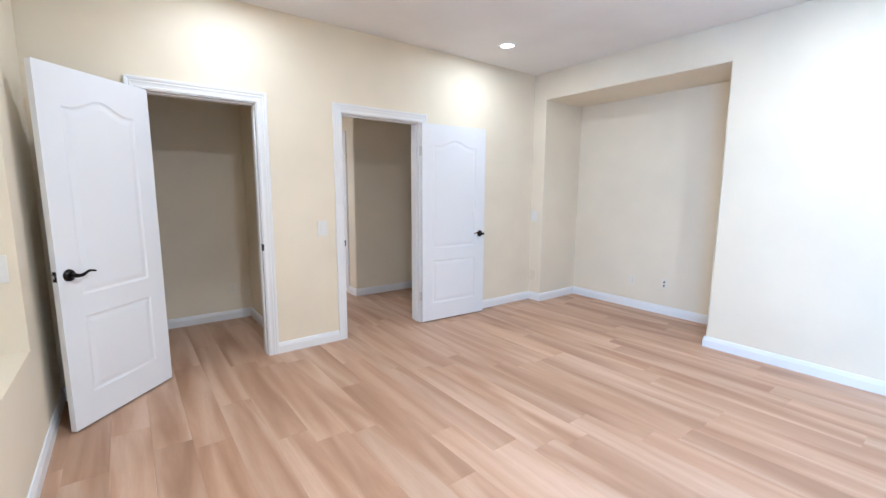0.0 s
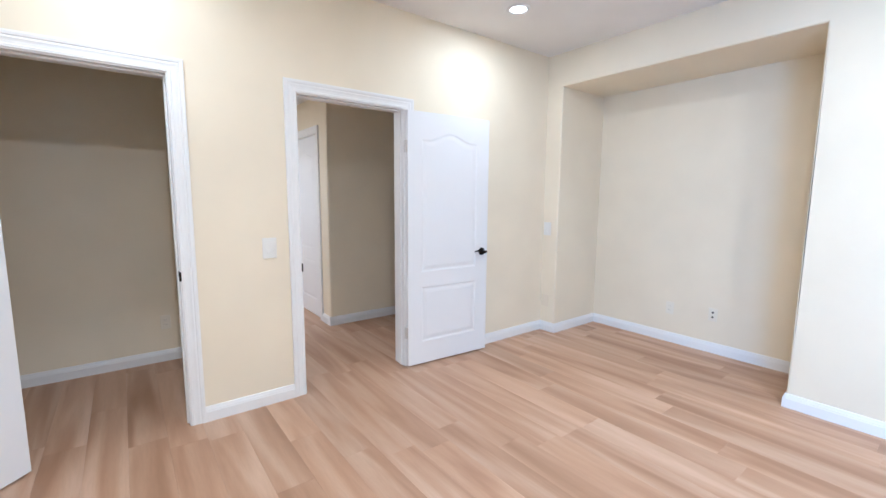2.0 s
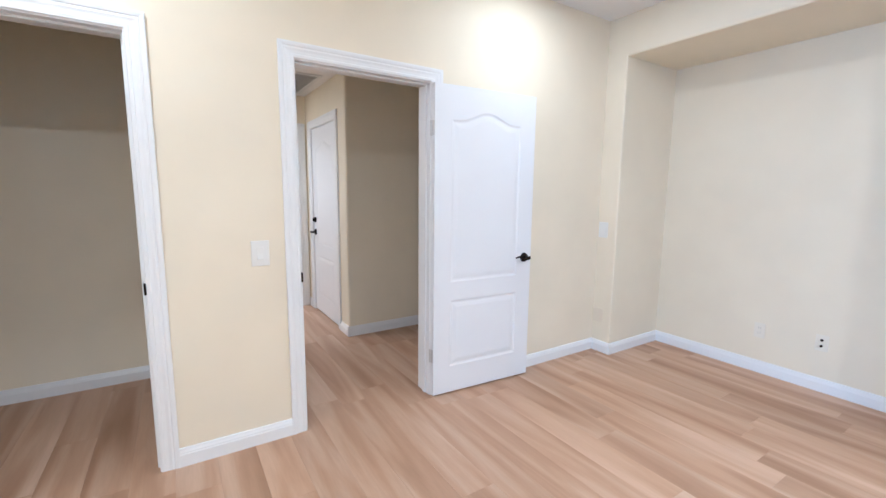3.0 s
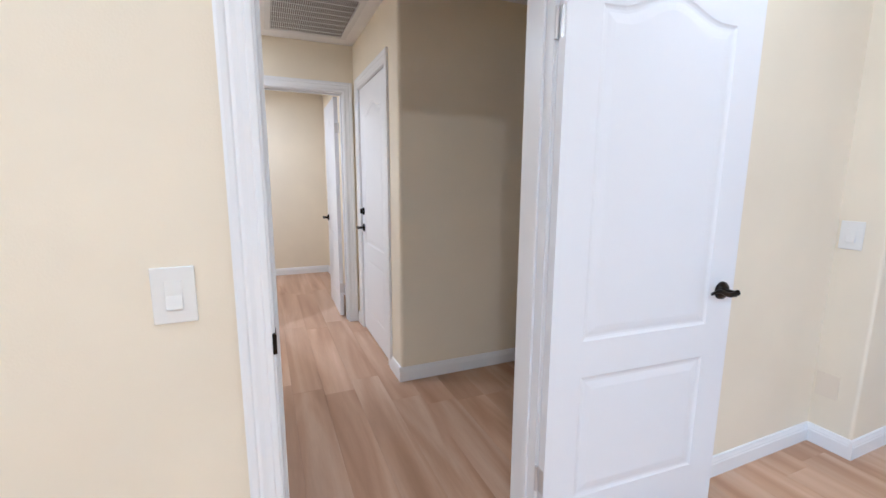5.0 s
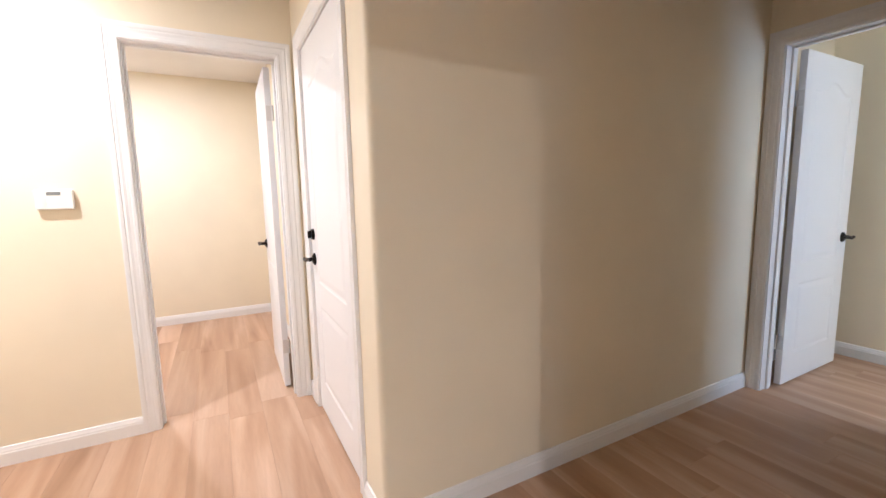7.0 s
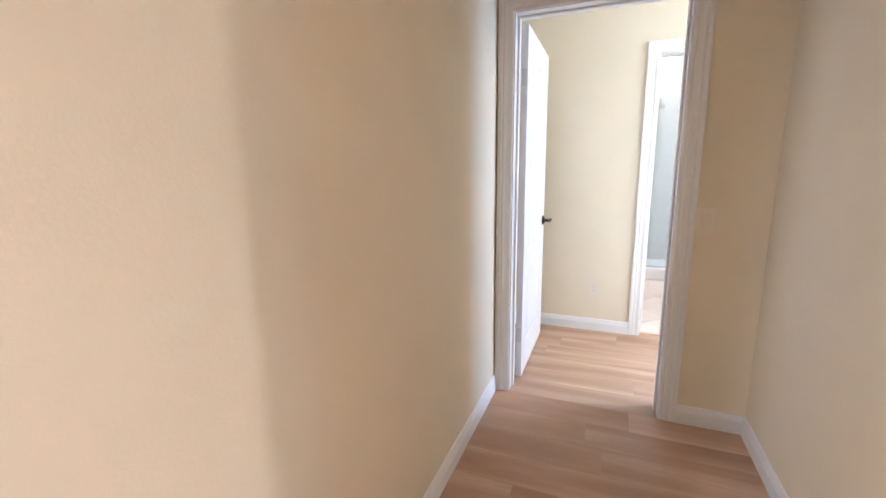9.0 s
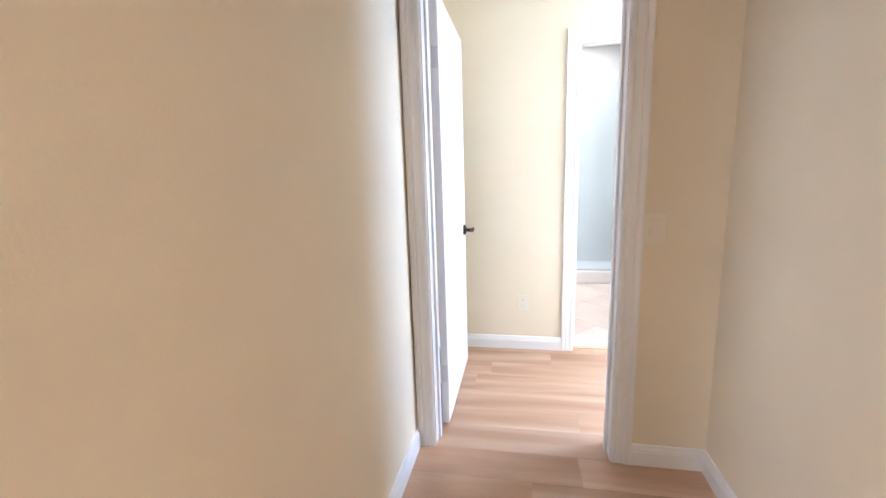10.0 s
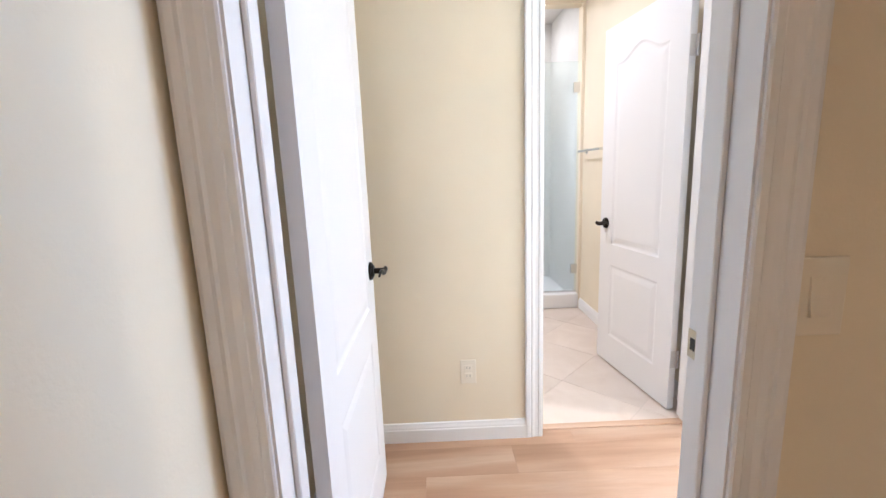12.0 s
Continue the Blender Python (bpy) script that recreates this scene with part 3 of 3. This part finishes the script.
# ---- windows ----
def window(name, axis, inner, outer, u0, u1, z0, z1, label):
    """A white sash window at the outer side of its opening, with a deep sill."""
    root = thing(name, Matrix(), label, "window", "structure")
    out = 1 if outer > inner else -1
    p0, p1 = sorted((outer - out * 0.055, outer - out * 0.010))

    def b(a, c, z_a, z_c, q0=p0, q1=p1, **k):
        return box(q0, q1, a, c, z_a, z_c, **k) if axis == "x" else box(a, c, q0, q1, z_a, z_c, **k)

    um = (u0 + u1) / 2
    for a, c, d, e in ((u0, u0 + 0.05, z0, z1), (u1 - 0.05, u1, z0, z1), (u0 + 0.05, u1 - 0.05, z0, z0 + 0.05),
                       (u0 + 0.05, u1 - 0.05, z1 - 0.05, z1), (um - 0.025, um + 0.025, z0 + 0.05, z1 - 0.05)):
        part("window_frame", b(a, c, d, e, bevel=0.003, segments=1), TRIM, root)
    g = outer - out * 0.030
    for a, c in ((u0 + 0.05, um - 0.025), (um + 0.025, u1 - 0.05)):
        pane = part("pane", b(a, c, z0 + 0.05, z1 - 0.05, g - 0.002, g + 0.002), GLASS, root)
        pane.visible_shadow = False
    q = sorted((inner - out * 0.012, outer - out * 0.056))
    part("window_sill", b(u0 + 0.003, u1 - 0.003, z0 - 0.001, z0 + 0.016, q[0], q[1], bevel=0.005), TRIM, root)
    return root


window("window_1", "x", -1.995, -2.155, *SWIN, "white-framed bedroom window letting in daylight")
window("window_2", "x", 4.335, 4.450, *VWIN, "white-framed window letting in daylight")

# ---- bedroom and hall fittings ----
# the added, unseen lamps get a fixture as well
for x, y, z, watts, tone in DOWNLIGHTS:
    downlight(x, y, z)
wall_switch(pose(-0.207, 0, 1.045, 0, 0, 180))
wall_switch(pose(3.178, 0.398, 1.030, 0, 0, 90), "almond rocker light switch beside the corridor door", IVORY)
outlet(pose(3.2, -1.000, 0.332, 0, 0, 90))
low_voltage(pose(3.2, -1.372, 0.347, 0, 0, 90))
outlet(pose(4.335, 0.892, 0.343, 0, 0, 90))
outlet(pose(-0.72, 1.285, 0.33, 0, 0, 180))
cover = thing("blank_cover_plate", pose(2.5, -0.056, 0.318, 0, 0, 90), "almond blank cover plate low on the cream wall", "cover plate")
part("cover_plate", box(-0.046, 0.046, 0, 0.005, -0.060, 0.060, bevel=0.002), ALMOND, cover)
wall_switch(pose(2.5, -0.056, 1.063, 0, 0, 90), "white switch plate on the narrow wall by the alcove")

wall_switch(pose(-2.075, -0.77, 1.005, 0, 0, 180), "white switch plate inside the ledge niche")

stat = thing("thermostat", pose(-0.376, 2.695, 1.262, 0, 0, 180), "white wall thermostat with a small grey display", "thermostat")
part("housing", box(-0.070, 0.070, 0, 0.026, -0.047, 0.047, bevel=0.005), PLASTIC, stat)
part("display", box(-0.026, 0.026, 0.0255, 0.0272, 0.020, 0.036), DISPLAY, stat, "grey display window")
part("slider", box(0.030, 0.042, 0.0255, 0.029, -0.030, 0.010, bevel=0.001), GRILLE, stat)

# ---- return-air grille in the hall ceiling ----
GX0, GX1, GY0, GY1 = 0.105, 0.625, 1.74, 2.475
vent = thing("ceiling_vent", pose(0, 0, HH), "white return-air grille with fine slats in the ceiling", "vent")
# thin sheet whose dark colour stands in for shade in the duct hollow
part("backing", box(GX0, GX1, GY0, GY1, -0.003, -0.001), DUCT_SHADE, vent, "dark sheet behind the slats standing in for the shaded duct hollow")
for a, b, c, d in ((GX0 - 0.04, GX1 + 0.04, GY0 - 0.04, GY0), (GX0 - 0.04, GX1 + 0.04, GY1, GY1 + 0.04), (GX0 - 0.04, GX0, GY0, GY1), (GX1, GX1 + 0.04, GY0, GY1)):
    part("frame", box(a, b, c, d, -0.012, 0, bevel=0.003), GRILLE, vent)
slat = bmesh.new()
add_box(slat, -0.0014, 0.0014, GY0, GY1, -0.005, 0.005)
bmesh.ops.rotate(slat, verts=slat.verts, cent=(0, 0, 0), matrix=Matrix.Rotation(radians(38), 3, "Y"))
first = part("slat", slat, GRILLE, vent)
count = 40
for i in range(count):
    ob = first if i == 0 else first.copy()
    if i:
        scene.collection.objects.link(ob)
    ob.location = (GX0 + (i + 0.5) * (GX1 - GX0) / count, 0, -0.009)
for i in range(1, 8):
    y = GY0 + (GY1 - GY0) * i / 8
    part("crossbar", box(GX0, GX1, y - 0.006, y + 0.006, -0.0165, -0.0145), GRILLE, vent)

# ---- bathroom ----
curb = thing("shower_curb", pose(0, 0, 0), "white shower curb in front of the glass", "shower curb")
part("curb", box(6.150, 6.30, -0.238, 0.66, 0.0, 0.135, bevel=0.012, segments=3), TRIM, curb)
tray = thing("shower_tray", pose(0, 0, 0), "white shower tray floor", "shower tray")
part("tray", box(6.30, 7.12, -0.24, 0.74, -0.02, 0.05, bevel=0.006), TRIM, tray)
screen = thing("shower_door", pose(6.205, -0.240, 0), "green-tinted glass shower door with chrome hinges", "shower door")
pane = part("pane", box(-0.005, 0.005, 0.006, 0.84, 0.150, 2.115, bevel=0.001, segments=1), FROST, screen)
pane.visible_shadow = False
for z in (0.355, 1.91):
    hg = part("hinge", box(-0.013, 0.013, 0.0, 0.062, z - 0.042, z + 0.042, bevel=0.004), CHROME, screen, "chrome glass clamp hinge")
    part("hinge_pin", box(-0.016, 0.016, -0.012, 0.004, z - 0.040, z + 0.040, bevel=0.003), CHROME, hg)
part("bottom_seal", box(-0.008, 0.008, 0.006, 0.84, 0.137, 0.151), CHROME, screen)
bar = bmesh.new()
tube(bar, [(-0.012, 0.74, 1.1), (-0.06, 0.74, 1.1), (-0.06, 0.74, 1.1), (-0.06, 0.74, 1.35), (-0.012, 0.74, 1.35)], [0.009] * 5)
part("handle", bar, CHROME, screen, "chrome pull handle", True)

head = thing("shower_fitting", pose(7.12, 0.30, 2.08), "chrome shower head on a short arm", "shower head")
bm = bmesh.new()
tube(bm, [(0, 0, 0), (-0.06, 0, 0.012), (-0.12, 0, -0.01), (-0.15, 0, -0.05)], [0.010] * 4)
part("arm", bm, CHROME, head, "", True)
bm = bmesh.new()
add_disc(bm, Matrix.Translation((-0.163, 0, -0.07)) @ pose(0, 0, 0, 0, 20, 0), 0.045, 0.015, 0.035, 24)
part("rose", bm, CHROME, head, "", True)

rail = thing("towel_bar", pose(5.62, -0.255, 1.38), "chrome towel bar on the bathroom wall", "towel bar")
bm = bmesh.new()
tube(bm, [(0, 0.065, 0), (0.46, 0.065, 0)], [0.009, 0.009], 14)
part("bar", bm, CHROME, rail, "", True)
for x in (0.02, 0.44):
    bm = bmesh.new()
    add_disc(bm, Matrix.Translation((x, 0.034, 0)) @ pose(0, 0, 0, -90), 0.012, 0.010, 0.062, 16)
    add_disc(bm, Matrix.Translation((x, 0.004, 0)) @ pose(0, 0, 0, -90), 0.024, 0.022, 0.008, 20)
    part("post", bm, CHROME, rail, "", True)

# ---- floors ----
REGIONS = [(-1.995, 2.5, -5.15, 0.0), (2.5, 3.2, -2.085, -0.178), (-1.98, -0.545, 0.0, 1.285), (-0.405, 0.82, 0.0, 2.695),
           (-2.08, 0.755, 1.405, 2.695), (0.755, 3.32, T, 1.385), (-1.48, 0.79, 2.7, 4.965), (3.305, 4.37, -2.98, 1.505)]
slab = bmesh.new()
for a, b, c, d in REGIONS:
    add_box(slab, a - 0.06, b + 0.03, c - 0.06, d + 0.06, -0.20, -0.012)
floor = tagged(mesh_object("floor", slab, SUBFLOOR),
               "pale oak plank floor running through all rooms", "floor", "", "structure")
PW, PL, PT = 0.182, 1.220, 0.012
CUTS = {}


def plank_mesh(w, l):
    """One plank of that size with eased edges; planks of one size share their mesh."""
    key = (round(w, 3), round(l, 3))
    if key not in CUTS:
        bm = bmesh.new()
        hw, hl, ch = w / 2 - 0.0001, l / 2 - 0.0001, 0.0009
        rings = [[bm.verts.new((sx * a, sy * b, z)) for sx, sy in ((-1, -1), (1, -1), (1, 1), (-1, 1))]
                 for a, b, z in ((hw, hl, 0.0), (hw, hl, PT - ch), (hw - ch, hl - ch, PT))]
        for a, b in zip(rings, rings[1:]):
            for k in range(4):
                bm.faces.new((a[k], a[(k + 1) % 4], b[(k + 1) % 4], b[k]))
        bm.faces.new(rings[-1])
        me = bpy.data.meshes.new("plank")
        bm.to_mesh(me)
        bm.free()
        me.materials.append(WOOD)
        CUTS[key] = me
    return CUTS[key]


rng = random.Random(4)
EASE = 0.05
for i in range(36):
    x = -2.10 + PW * (i + 0.5)
    y = -5.45 + rng.uniform(0, PL)
    while y < 5.7:
        bits = []
        for q in REGIONS:
            a, b = max(x - PW / 2, q[0] - EASE), min(x + PW / 2, q[1] + EASE * 0.4)
            c, d = max(y - PL / 2, q[2] - EASE), min(y + PL / 2, q[3] + EASE)
            if b - a > 0.004 and d - c > 0.004:
                bits.append((a, b, c, d))
        if bits:
            a, b = min(k[0] for k in bits), max(k[1] for k in bits)
            c, d = min(k[2] for k in bits), max(k[3] for k in bits)
            ob = new("plank", plank_mesh(b - a, d - c))
            ob.parent, ob.location = floor, ((a + b) / 2, (c + d) / 2, -PT)
        y += PL

bath_floor = tagged(mesh_object("bathroom_floor", box(4.40, 7.12, -0.255, 2.20, -0.20, 0.0014), GROUT),
                    "beige stone tiles laid on the diagonal", "floor", "", "structure")


def clip(poly, axis, limit, keep):
    out = []
    for p, q in zip(poly, poly[1:] + poly[:1]):
        ip, iq = (p[axis] - limit) * keep >= 0, (q[axis] - limit) * keep >= 0
        if ip:
            out.append(p)
        if ip != iq:
            s = (limit - p[axis]) / (q[axis] - p[axis])
            out.append((p[0] + s * (q[0] - p[0]), p[1] + s * (q[1] - p[1])))
    return out


SIDE = 0.45
half = SIDE / math.sqrt(2)
for i in range(-2, 12):
    for j in range(-8, 12):
        cx, cy = 4.52 + (i + j) * half, 0.30 + (i - j) * half
        k = half - 0.003
        poly = [(cx - k, cy), (cx, cy - k), (cx + k, cy), (cx, cy + k)]
        for axis, limit, keep in ((0, 4.405, 1), (0, 6.15, -1), (1, -0.255, 1), (1, 2.2, -1)):
            poly = clip(poly, axis, limit, keep) if len(poly) > 2 else []
        if len(poly) < 3 or abs(sum(p[0] * q[1] - q[0] * p[1] for p, q in zip(poly, poly[1:] + poly[:1]))) < 0.002:
            continue
        bm = bmesh.new()
        lower = [bm.verts.new((x, y, -0.006)) for x, y in poly]
        upper = [bm.verts.new((x, y, 0.003)) for x, y in poly]
        for n in range(len(poly)):
            q = (n + 1) % len(poly)
            bm.faces.new((lower[n], lower[q], upper[q], upper[n]))
        bm.faces.new(upper)
        part("tile", bm, TILE, bath_floor)
strip = thing("threshold", Matrix(), "wood threshold strip between planks and tiles", "threshold", "structure")
part("strip", box(4.370, 4.412, BA0, BA1, 0.0, 0.008, bevel=0.003), WOOD, strip)
